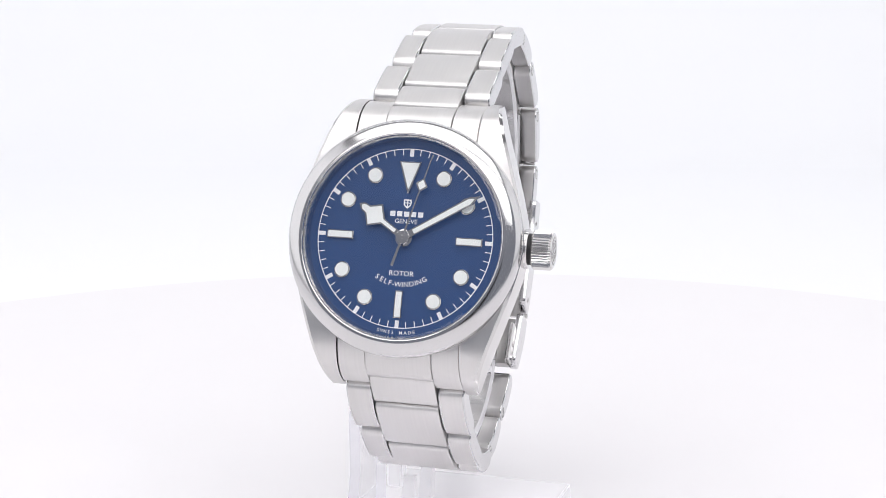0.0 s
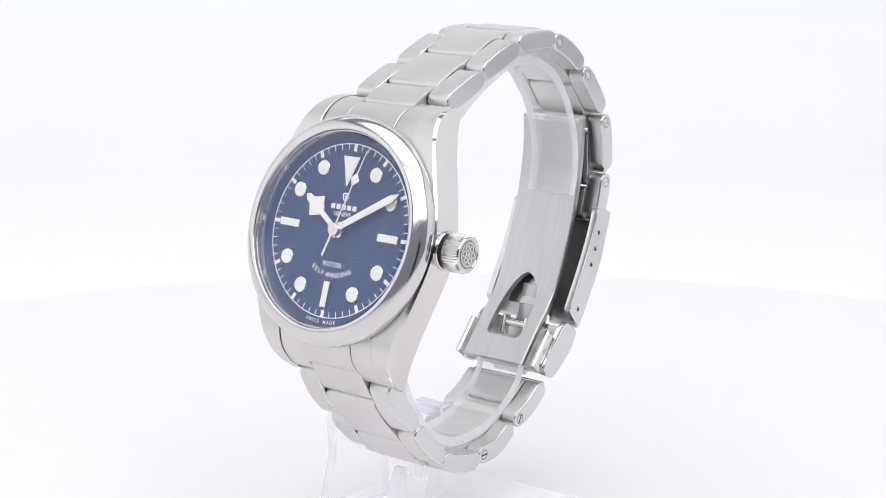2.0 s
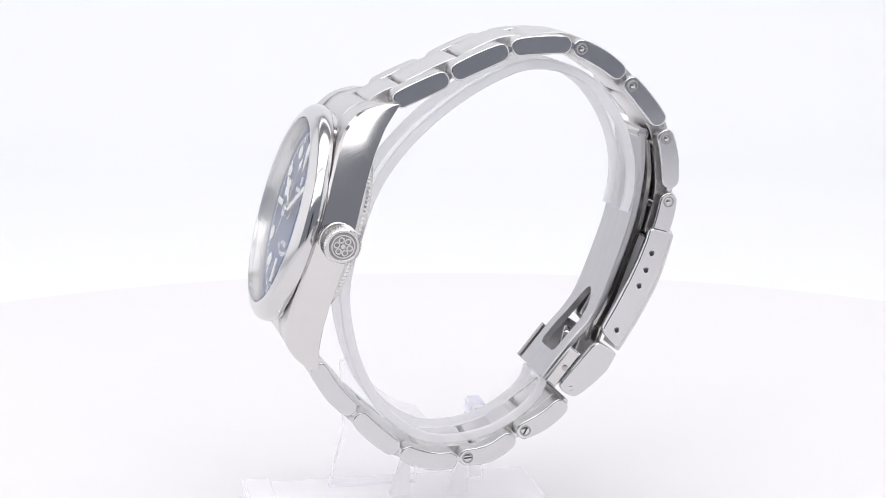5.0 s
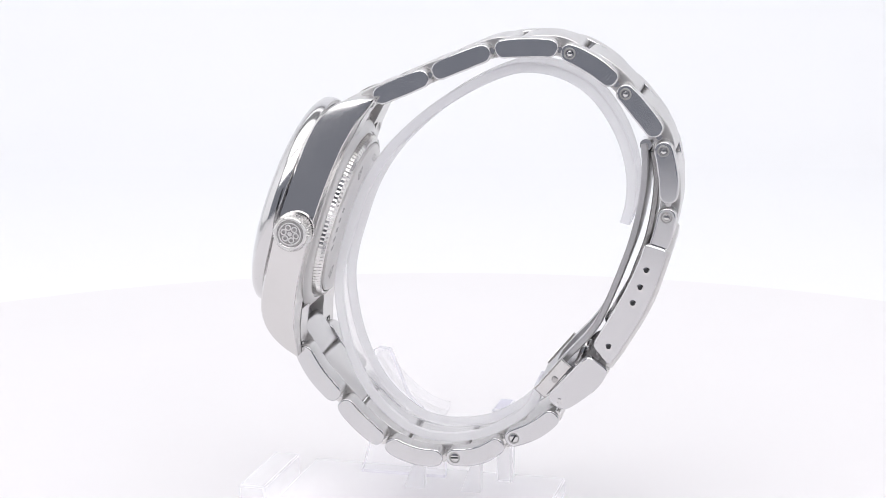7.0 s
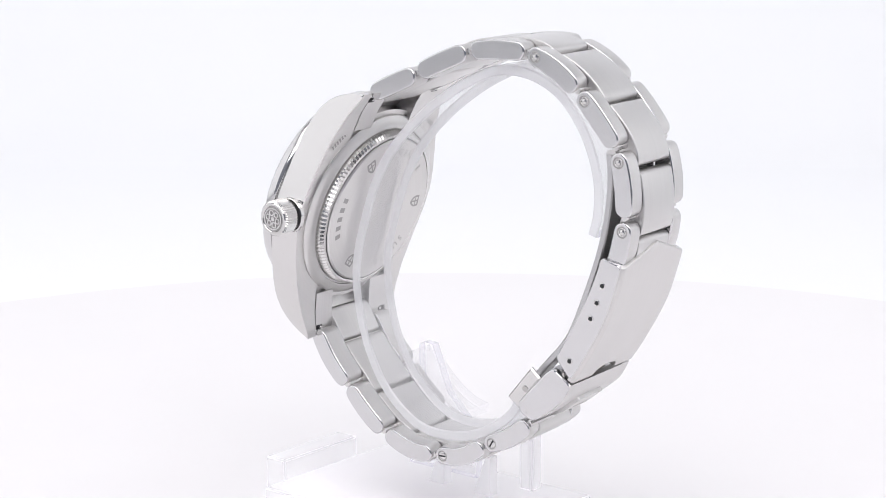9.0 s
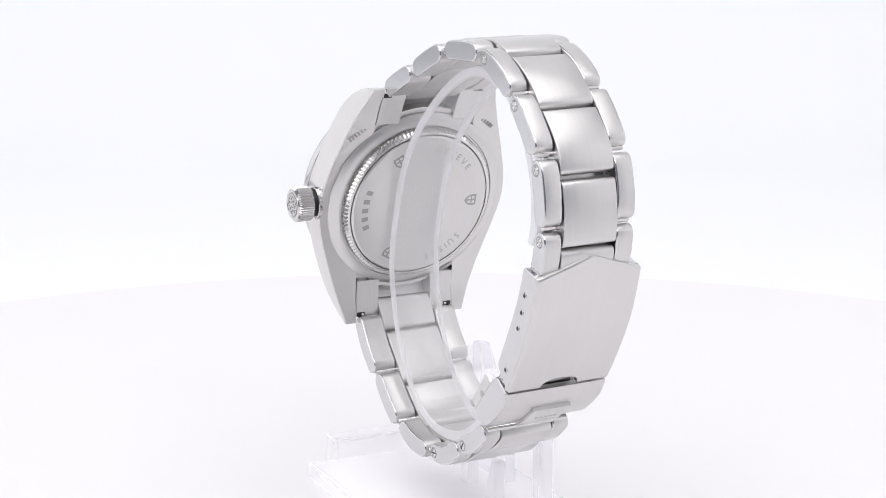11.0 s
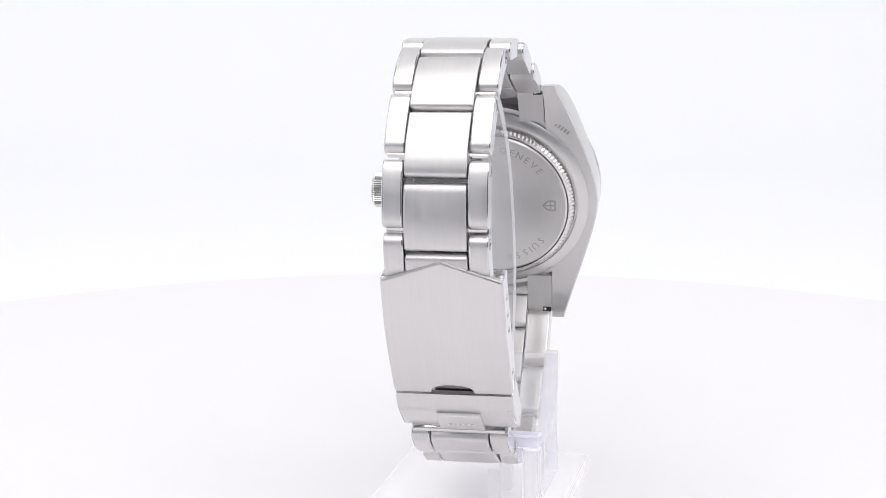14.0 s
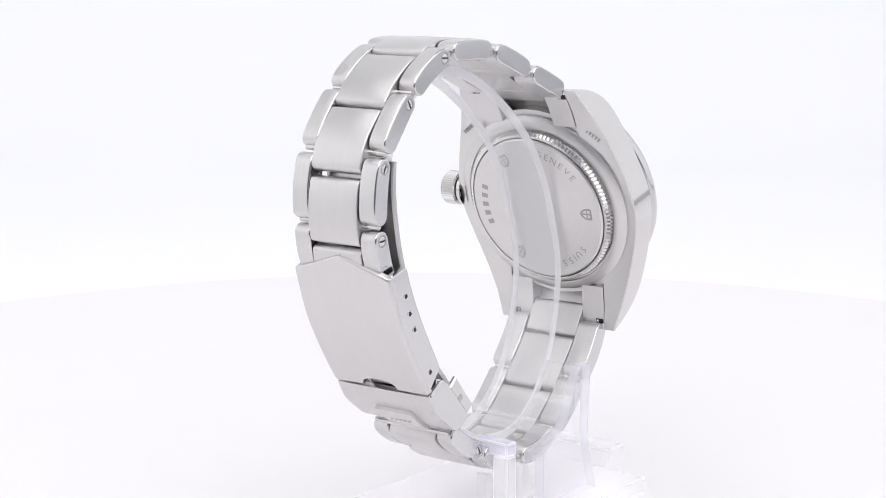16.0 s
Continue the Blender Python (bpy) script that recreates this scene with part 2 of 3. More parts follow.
def bar_profile(path, s0, s1, out, inn, inset=0.0, n=12, blunt=0.8):
    """The side outline of a link from length s0 to s1 along a path, rounded at both ends."""
    s0, s1, out, inn = s0 + inset, s1 - inset, out - inset, inn - inset
    mid, h = (out - inn) / 2, (out + inn) / 2
    top, low, endcap, startcap = [], [], [], []
    r = h * blunt
    for k in range(n + 1):
        s = s0 + r + (s1 - s0 - 2 * r) * k / n
        top.append(path.at(s, out + 0.16 * (1 - (2 * k / n - 1) ** 2)))
        low.append(path.at(s, -inn))
    for k in range(1, 8):
        a = math.pi / 2 - math.pi * k / 8
        ca, sa = math.cos(a), math.sin(a)
        endcap.append(path.at(s1 - r + r * ca, mid + h * sa))
        startcap.append(path.at(s0 + r - r * ca, mid - h * sa))
    return top + endcap + low[::-1] + startcap


def link_mesh(path, s0, s1, x0, x1, out, inn, bev=0.16, blunt=0.95):
    """A rounded bracelet piece from x0 to x1: brushed round about, polished flanks."""
    rows = []
    curve = [(bev * (1 - math.cos(a)), bev * (1 - math.sin(a))) for a in np.linspace(0, math.pi / 2, 5)]
    for x, i in [(x0 + d, i) for d, i in curve] + [(x1 - d, i) for d, i in reversed(curve)]:
        rows.append([(x, q[0], q[1]) for q in bar_profile(path, s0, s1, out, inn, i, blunt=blunt)])
    bm = loft(rows, cap_mat=1)
    for f in bm.faces:
        if len(f.verts) == 4 and abs(f.calc_center_median().x - x0) < bev or abs(f.calc_center_median().x - x1) < bev:
            f.material_index = 1
    return bm


# ------------------------------------------------------------ the setting
def structure(name, bm, material, label, smooth=30):
    ob = new(name, mesh_of(name, bm, material, smooth=smooth))
    return tagged(ob, label, kind="structure")


TABLE_Z = -25.0
table = structure("table", block(-800, 800, -450, 759, TABLE_Z - 24, TABLE_Z - 4, 0), DESK, "pale grey table top under the turntable and the paper")
bm = bmesh.new()
curve = [(130, TABLE_Z), (559, TABLE_Z)] + [(560 + 190 * math.sin(a), TABLE_Z + 190 - 190 * math.cos(a)) for a in np.linspace(0.02, math.pi / 2, 14)] + [(750, 900)]
loft([[(x, y, z) for y, z in curve] + [(x, y + 2, z - 3.9) for y, z in reversed(curve)] for x in (-800, 800)], bm=bm)
structure("backdrop", bm, SWEEP, "seamless white paper backdrop sweeping up behind the table", 60)
structure("wall_left", block(-806, -800, -550, 760, -60, 900), TENT, "white diffusing cloth side of the light tent")
structure("wall_right", block(800, 806, -550, 760, -60, 900), TENT, "white diffusing cloth side of the light tent")
structure("ceiling", block(-806, 806, -806, 760, 900, 906), ROOF, "unseen grey roof added to darken reflections in the upper links")
# Unseen black panel, added as the camera body that the steel mirrors.
structure("camera_stand_in", block(-45, 45, -400, -396, TABLE_Z - 4, 160, 1), CAMERA_BLACK, "black panel standing in for the camera body, met only in reflections")

# turntable
turntable = tagged(new("turntable"), "round white motor turntable with a smooth top", "turntable")
part("platter", lathe([(0, -14), (198, -14), (200, -12.5), (200, -1.2), (198.8, 0), (0, 0)], 160), TABLE, turntable)
part("base", lathe([(0, -29), (150, -29), (150, -15), (0, -15)], 96), TABLE, turntable, "low round motor base")

# ------------------------------------------------------------ the stand
stand = tagged(new("watch_stand"), "clear acrylic watch stand with a C-shaped ring on a flat base", "watch stand")
WF = Matrix(((0.99874, 0.0006, 0.05021), (0.04779, 0.29544, -0.95417), (-0.01541, 0.95536, 0.29504)))     # watch axes in the turntable's space
WC = Vector((-0.00082, -0.02769, -0.05258 + EYE_H))                                                    # middle of the dial
WATCH_Z = 0.0105
RING_PLACE = Matrix.Translation(WC) @ WF.to_4x4()


RING = Path([(15.1, -53.3), (18.6, -53.1), (23.1, -51.8), (27.4, -49.3), (31.0, -46.0), (34.0, -41.8), (35.4, -37.5), (35.5, -33.0), (34.2, -28.3), (31.1, -24.0), (26.5, -19.5), (20.5, -15.1), (13.7, -11.6),
             (6.6, -9.7), (-1.2, -9.35), (-6.5, -9.5), (-11.1, -10.4), (-16.4, -12.7), (-21.5, -15.9), (-26.4, -20.6), (-29.3, -25.5), (-30.7, -31.0), (-29.7, -36.5), (-26.7, -42.2), (-22.0, -46.6),
             (-18.2, -48.5), (-15.4, -48.6)], -1)


def ring_mesh(s0, s1, x0, x1, n, thick=1.7, b=0.25):
    rows = []
    for k in range(n + 1):
        s = s0 + (s1 - s0) * k / n
        (yo, zo), (ym, zm), (yn, zn), (yi, zi) = RING.at(s, 0), RING.at(s, -b), RING.at(s, b - thick), RING.at(s, -thick)
        rows.append([(x0 + b, yo, zo), (x1 - b, yo, zo), (x1, ym, zm), (x1, yn, zn), (x1 - b, yi, zi), (x0 + b, yi, zi), (x0, yn, zn), (x0, ym, zm)])
    return loft(rows, mats=[0, 1, 1, 1, 0, 1, 1, 1], cap_mat=2)


def clear_block(*size):
    """A clear block; its rounded edges are whitened for the light they catch."""
    bm = block(*size, 0.35)
    bm.normal_update()
    for f in bm.faces:
        f.material_index = 0 if max(abs(v) for v in f.normal) > 0.99 else 1
    return bm


stand_parts = [part("ring", ring_mesh(0.05, float(RING.s[-1]) - 0.05, -3.8, 5.3, 110), (ACRYLIC_WALL, ACRYLIC_EDGE, ACRYLIC_END), stand, "clear bent acrylic C-ring", RING_PLACE),
               part("base_plate", clear_block(-17, 15.5, -31, 15, 0.2, 3.0), (ACRYLIC_BASE, ACRYLIC_EDGE), stand, "flat clear base plate")]
cheek = [(-20.8, 3.0), (-18.2, 13.0), (-18.7, 25.2), (-17.6, 25.8), (-15.6, 25.6), (-12.2, 17.5), (-8.0, 13.4), (-5.6, 12.6), (-5.6, 3.0)]
stand_parts.append(part("side_cheek", loft([[(x, y, z) for y, z in cheek] for x in (-13.2, -11.4)], mats=[1] * len(cheek)), (ACRYLIC, ACRYLIC_CUT), stand, "upright clear side support"))
stand_parts.append(part("web", ring_mesh(RING.near(-24.5, -18.5), RING.near(-30.6, -33.5), -12.0, -3.85, 24), (ACRYLIC_WALL, ACRYLIC, ACRYLIC), stand, "clear web from support to ring", RING_PLACE))
for y in (-9, 1):
    wedge = [(y - 2.2, 3.0), (y + 1.2, 3.0), (y + 1.2, 9.8), (y + 0.2, 9.8)]
    stand_parts.append(part("gusset", loft([[(x, q, z) for q, z in wedge] for x in (-7.2, -5.2)]), ACRYLIC_BASE, stand, "small clear wedge on the base"))
stand_parts.append(part("rear_post", clear_block(-14.4, -11.6, 3.6, 6.4, 3.0, 15.1), (ACRYLIC_BASE, ACRYLIC_EDGE), stand, "upright clear post under the shelf"))
stand_parts.append(part("shelf", clear_block(-14.4, -7.6, 3.6, 6.4, 15.1, 17.4), (ACRYLIC_END, ACRYLIC_EDGE), stand, "short lilac-tinged shelf beside the ring"))
stand_parts.append(part("front_block", clear_block(-9.0, 10.0, -36.0, -31.4, 0.2, 6.3), (ACRYLIC_BASE, ACRYLIC_EDGE), stand, "clear block at the foot"))
for ob in stand_parts:
    ob.visible_shadow = False

# ------------------------------------------------------------ the watch
watch = tagged(new("wristwatch"), "steel wristwatch, blue dial, three-row link bracelet, on a clear stand", "watch")
watch.location = (0, 0, WATCH_Z)
PLACE = Matrix.Translation(WC - Vector((0, 0, WATCH_Z))) @ WF.to_4x4()


def wp(name, bm, material, label="", smooth=30):
    return part(name, bm, material, watch, label, PLACE, smooth)


def table_of(pairs):
    a = np.array(pairs, float)
    return lambda v: float(np.interp(abs(v), a[:, 0], a[:, 1]))


def case_out(y):
    return 18.0 - 6.3 * (math.hypot(y, 5) - 5) / 17.56


case_top = table_of([(0, -0.7), (9, -0.75), (12, -0.8), (14, -0.95), (16, -1.25), (17.5, -1.75), (19, -2.6), (20.2, -3.8), (21, -5.0), (21.7, -6.6), (22.1, -8.2), (22.3, -8.75)])
case_low = table_of([(0, -6.4), (6, -6.4), (10, -6.5), (14, -6.8), (18, -7.5), (20.5, -8.4), (21.5, -8.8), (22.3, -8.95)])


def case_mesh():
    ys = [-22.3, -22.1, -21.7, -21.2, -20.6, -20, -19.2, -18.4, -17.4, -16, -14, -12, -10, -8, -6, -4, -2]
    ys = ys + [0] + [-y for y in reversed(ys)]
    bm = bmesh.new()
    for sx in (-1, 1):
        rows = []
        for y in ys:
            xo, zt, zb, xi = case_out(y), case_top(y), case_low(y), 9.55
            c = min(0.45, max(0.06, (zt - zb) * 0.16))
            rows.append([(sx * xi, y, zt - 0.1), (sx * xi + sx * 0.15, y, zt), (sx * (xo - c), y, zt), (sx * xo, y, zt - c * 0.75), (sx * (xo + 0.05), y, (zt + zb) / 2),
                         (sx * xo, y, zb + c * 0.3), (sx * (xo - c * 0.4), y, zb), (sx * xi, y, zb)])
        loft(rows, bm=bm, mats=[0, 0, 1, 1, 1, 1, 2, 1])
    lathe([(0, -0.9), (17.3, -0.9), (17.3, -6.3), (0, -6.3)], 96, bm, mats=[1, 1, 2])
    return bm


case = wp("case", case_mesh(), (BRUSHED_LONG, POLISHED, SATIN), "steel case with brushed lugs and polished flanks", 25)

# bezel, crystal, rehaut
wp("bezel", lathe([(15.3, 0.2), (15.3, 2.25), (15.4, 2.42), (15.55, 2.46), (16.1, 2.28), (16.7, 2.02), (17.2, 1.72), (17.6, 1.36), (17.84, 0.95), (17.95, 0.5), (17.95, -0.45), (17.75, -0.68), (15.4, -0.68)], 160, closed=True), BEZEL,
   "smooth polished domed steel bezel", 50)
wp("rehaut", lathe([(15.29, 1.7), (15.12, 1.7), (14.75, 0.25), (14.75, -0.3), (15.29, -0.3)], 128), FLUTED, "sloping satin inner ring")
crystal = wp("crystal", lathe([(0, 2.5), (14.85, 2.5), (15.15, 2.38), (15.28, 2.1), (15.28, 1.75)], 128), CRYSTAL, "clear flat sapphire crystal", 8)
crystal.visible_shadow = False

# dial with its print and markers
dial = wp("dial", lathe([(0, 0), (14.9, 0), (14.9, -0.5), (0, -0.5)], 128), DIAL, "deep blue satin dial")


def on_dial(name, bm, material, label="", smooth=30):
    return part(name, bm, material, dial, label, None, smooth)


on_dial("minute_ring", lathe([(13.42, 0.005), (13.42, 0.03), (13.55, 0.03), (13.55, 0.005)], 180), PRINT)
for k in range(60):
    a = -2 * math.pi * k / 60
    hour = k % 5 == 0
    tick = block(-0.30 if hour else -0.06, 0.30 if hour else 0.06, 12.35 if hour else 12.55, 13.42, 0.006, 0.035)
    on_dial("hour_tick" if hour else "minute_tick", spin(tick, a), PRINT)


for k in range(12):
    a = math.pi / 2 - 2 * math.pi * k / 12
    if k == 0:
        shapes = ([(-1.72, 11.55), (1.72, 11.55), (0.12, 6.8), (-0.12, 6.8)], [(-1.42, 11.35), (1.42, 11.35), (0.05, 7.4), (-0.05, 7.4)])
    elif k in (3, 6, 9):
        shapes = []
        for w, l in ((0.62, 2.05), (0.46, 1.88)):
            q = [(9.95 - l, -w), (9.95 + l, -w), (9.95 + l, w), (9.95 - l, w)]
            shapes.append([(x * math.cos(a) - y * math.sin(a), x * math.sin(a) + y * math.cos(a)) for x, y in q])
    else:
        shapes = [disc_outline(r, 32, 10.62 * math.cos(a), 10.62 * math.sin(a)) for r in (1.22, 1.03)]
    name = "triangle_marker" if k == 0 else "baton_marker" if k in (3, 6, 9) else "round_marker"
    on_dial(name, prism(shapes[0], 0.0, 0.40, 0.08), POLISHED, "steel rim of an applied hour marker")
    on_dial("lume_fill", prism(shapes[1], 0.05, 0.46, 0.05), LUME, "matt white lume")

on_dial("lettering", shift(letters("GENEVE", 0.98, 0.03), 0, 2.5, 0.02), PRINT)
on_dial("lettering", shift(letters("ROTOR", 1.12, 0.03), 0, -5.35, 0.02), PRINT)
on_dial("lettering", shift(arc_word("SELF-WINDING", 1.10, 7.02, -math.pi / 2, True, 0.03, 0.80), 0, 0, 0.02), PRINT)
on_dial("lettering", shift(arc_word("SWISS", 0.74, 14.22, -math.pi / 2 - 0.118, True, 0.03, 0.92), 0, 0, 0.02), PRINT)
on_dial("lettering", shift(arc_word("MADE", 0.74, 14.22, -math.pi / 2 + 0.118, True, 0.03, 0.92), 0, 0, 0.02), PRINT)
bars = bmesh.new()
for k in range(5):
    x = (k - 2) * 1.08
    block(x - 0.40, x + 0.40, 3.24, 4.02, 0.005, 0.035, bm=bars)
on_dial("name_bars", bars, PRINT, "row of five white blocks")


def shield(r, z0, z1, inner=0.68):
    """A plain shield outline with a bar down its middle."""
    def edge(s):
        half = [(0.85, 0.9), (0.95, 0.3), (0.85, -0.3), (0.5, -0.8), (0.0, -1.15)]
        pts = half + [(-x, y) for x, y in reversed(half[:-1])]
        return [(x * r * s, y * r * s) for x, y in pts]
    bm = bmesh.new()
    o, i = edge(1), edge(inner)
    loft([[(x, y, z0) for x, y in o], [(x, y, z1) for x, y in o], [(x, y, z1) for x, y in i], [(x, y, z0) for x, y in i]], caps=False, bm=bm)
    block(-0.12 * r, 0.12 * r, -0.8 * r, 0.85 * r, z0, z1 - 0.002, bm=bm)
    block(-0.7 * r, 0.7 * r, 0.0, 0.2 * r, z0, z1 - 0.004, bm=bm)
    return bm


on_dial("emblem", shift(shield(0.68, 0.005, 0.035), 0, 5.25, 0), PRINT, "small white shield outline")


# pointers
def hand(name, deg, outline, inner, z, label, thick=0.22):
    a = -radians(deg)
    ob = wp(name, spin(prism(outline, z, z + thick, 0.05), a), POLISHED, label)
    if inner:
        part("lume_fill", spin(prism(inner, z + 0.05, z + thick + 0.03, 0.02), a), LUME, ob, "matt white lume")
    return ob


hand("hour_hand", -56.2, [(-0.45, 0.0), (0.45, 0.0), (0.48, 4.0), (2.05, 5.65), (0.72, 7.1), (0.62, 8.0), (0.0, 8.65), (-0.62, 8.0), (-0.72, 7.1), (-2.05, 5.65), (-0.48, 4.0)],
     [(-0.26, 1.6), (0.26, 1.6), (0.28, 4.15), (1.72, 5.65), (0.52, 6.9), (0.42, 7.85), (0.0, 8.2), (-0.42, 7.85), (-0.52, 6.9), (-1.72, 5.65), (-0.28, 4.15)], 0.7, "steel hour hand with a broad square of white lume")
hand("minute_hand", 58.6, [(-0.5, 0.0), (0.5, 0.0), (0.62, 11.6), (0.0, 13.2), (-0.62, 11.6)], [(-0.33, 1.8), (0.33, 1.8), (0.42, 11.4), (0.0, 12.3), (-0.42, 11.4)], 1.0, "straight steel minute hand with white lume")
hand("seconds_hand", 16.0, [(-0.22, -4.5), (0.22, -4.5), (0.15, 0), (0.10, 7.2), (0.09, 13.1), (-0.09, 13.1), (-0.10, 7.2), (-0.15, 0)], None, 1.32, "thin steel seconds hand with a lume diamond", 0.12)
for ob in [o for o in watch.children if o.name.startswith("seconds_hand")]:
    part("diamond", spin(prism([(0, 7.15), (0.95, 8.3), (0, 9.45), (-0.95, 8.3)], 1.30, 1.5, 0.05), -radians(16.0)), POLISHED, ob)
    part("lume_fill", spin(prism([(0, 7.5), (0.68, 8.3), (0, 9.1), (-0.68, 8.3)], 1.34, 1.53, 0.02), -radians(16.0)), LUME, ob, "matt white lume")
wp("hand_hub", lathe([(0, 1.72), (0.22, 1.72), (0.25, 1.62), (0.95, 1.60), (1.02, 1.5), (1.02, 0.65), (1.3, 0.6), (1.3, 0.3), (0, 0.3)], 40), POLISHED, "polished steel hub of the pointers")

# crown
gear = []
n = 42
for x, r in ((18.9, 2.75), (19.15, 3.0), (21.55, 3.0), (21.85, 2.75)):
    gear.append([(x, (r - (0.24 if k % 2 else 0)) * math.cos(2 * math.pi * k / (2 * n)), -4.2 + (r - (0.24 if k % 2 else 0)) * math.sin(2 * math.pi * k / (2 * n))) for k in range(2 * n)])
crown = wp("crown", loft(gear), FLUTED, "fluted screw-down steel crown", 20)


def to_side(bm):
    """Stands something built about the z axis on the 3 o'clock flank."""
    bmesh.ops.rotate(bm, verts=bm.verts, cent=(0, 0, 0), matrix=Matrix.Rotation(math.pi / 2, 3, "Y"))
    return shift(bm, 0, 0, -4.2)


# The crown floor is tinted darker to stand for shade in the recess.
part("crown_face", to_side(lathe([(0, 21.92), (2.1, 21.92), (2.2, 22.02), (2.5, 22.02), (2.65, 21.84), (0, 21.84)], 48, mats=[1, 0, 0, 0, 0])), (POLISHED, ENGRAVED), crown, "raised rim of the crown")
petals = bmesh.new()
for k in range(6):
    a = 2 * math.pi * k / 6
    join(petals, shift(lathe([(0.30, 21.9), (0.30, 22.04), (0.52, 22.04), (0.52, 21.9)], 16), 1.02 * math.cos(a), 1.02 * math.sin(a), 0))
join(petals, lathe([(1.62, 21.9), (1.62, 22.04), (1.84, 22.04), (1.84, 21.9)], 32))
join(petals, lathe([(0.0, 22.05), (0.38, 22.05), (0.38, 21.9)], 20))
part("emblem", to_side(petals), POLISHED, crown, "embossed round rosette")
wp("crown_tube", to_side(lathe([(0, 17.5), (2.35, 17.5), (2.35, 18.95), (0, 18.95)], 40)), BLACK, "black gasket ring of the crown")
wp("crown_collar", to_side(lathe([(2.4, 17.6), (2.4, 18.35), (2.9, 18.35), (3.0, 18.25), (3.0, 17.6)], 40)), POLISHED)

# caseback
wp("caseback", lathe([(0, -6.2), (16.4, -6.2), (16.4, -6.75), (16.1, -7.0), (14.75, -7.62), (14.6, -7.62), (14.5, -7.3), (14.22, -7.3)], 128), SATIN, "brushed steel back ring of the case")
back = wp("back_cover", lathe([(0, -7.4), (13.0, -7.4), (13.0, -8.85), (12.7, -9.1), (0, -9.1)], 128), SATIN, "screwed steel back cover with engraved words")
flute = []
n = 120
for z, r0, r1 in ((-7.3, 14.2, 14.2), (-8.2, 14.15, 13.95), (-8.7, 13.75, 13.5), (-8.8, 13.2, 13.2), (-8.2, 13.05, 13.05)):
    flute.append([((r1 if k % 2 else r0) * math.cos(2 * math.pi * k / (2 * n)), (r1 if k % 2 else r0) * math.sin(2 * math.pi * k / (2 * n)), z) for k in range(2 * n)])
part("fluted_rim", loft(flute, caps=False), FLUTED, back, "fine fluted rim", smooth=15)


def on_back(name, bm, x=0.0, y=0.0, deg=0.0, label=""):
    """Lays something built face up on the back, reading from behind."""
    spin(bm, radians(deg))
    shift(bm, x, y, 0)
    bmesh.ops.rotate(bm, verts=bm.verts, cent=(0, 0, 0), matrix=Matrix.Rotation(math.pi, 3, "Y"))
    shift(bm, 0, 0, -9.1)
    return part(name, bm, ENGRAVED, back, label)


on_back("lettering", arc_word("GENEVE", 1.75, 10.6, radians(58), False, 0.03, 0.92))
on_back("lettering", arc_word("SUISSE", 1.75, 10.6, radians(-58), False, 0.03, 0.98))
bars = bmesh.new()
for k in range(5):
    a = radians(180) - (k - 2) * 0.158
    b = block(-0.42, 0.42, -0.6, 0.6, -0.015, 0.015)
    spin(b, a - math.pi / 2)
    join(bars, shift(b, 10.6 * math.cos(a), 10.6 * math.sin(a), 0))
on_back("name_bars", bars, label="row of five engraved blocks")
for deg in (0, 120, 240):
    a = radians(deg)
    on_back("emblem", shield(1.15, -0.015, 0.015), 10.0 * math.cos(a), 10.0 * math.sin(a), deg - 90 if deg else -90)
for sx, k_n in ((1, 7), (-1, 5)):
    num = bmesh.new()
    for k in range(k_n):
        b = block(-0.16, 0.16, -0.36, 0.36, -0.01, 0.02)
        shift(b, (k - (k_n - 1) / 2) * 0.62, 0, 0)
        join(num, b)
    spin(num, radians(38 * sx))
    bmesh.ops.rotate(num, verts=num.verts, cent=(0, 0, 0), matrix=Matrix.Rotation(math.pi, 3, "Y"))
    shift(num, sx * 12.35, 13.6, -6.86)
    part("number_bars", num, ENGRAVED, case, "tiny row of engraved bars")


# end links between the lugs
def end_link(sy):
    bm = bmesh.new()
    for x0, x1, lift in ((-9.45, -5.15, 0.0), (-5.1, 5.1, 0.12), (5.15, 9.45, 0.0)):
        rows = []
        tip = 21.75
        for x in (x0, x0 + 0.12, x1 - 0.12, x1):
            d = 0.12 if x in (x0, x1) else 0.0
            if lift:
                row = [(x, sy * y, case_top(y) - 0.28 + lift - d) for y in (15, 16, 17, 18, 19, 19.6, 20.1, 20.5)]
                row += [(x, sy * 20.8, case_top(20.8) - 0.4), (x, sy * 20.75, -6.2), (x, sy * 20.3, -7.2), (x, sy * 18.6, -5.0), (x, sy * 15, -3.2)]
            else:
                row = [(x, sy * y, case_top(y) - 0.28 - d) for y in (15, 16, 17, 18, 19, 19.8, 20.5, 21.0, 21.4)]
                row += [(x, sy * (tip - d), case_top(21.7) - 0.4), (x, sy * (tip - d - 0.1), -7.4), (x, sy * 21.4, -8.5), (x, sy * 20.4, -8.4), (x, sy * 18.6, -7.8), (x, sy * 15, -7.1)]
            rows.append(row)
        loft(rows, bm=bm)
    return bm


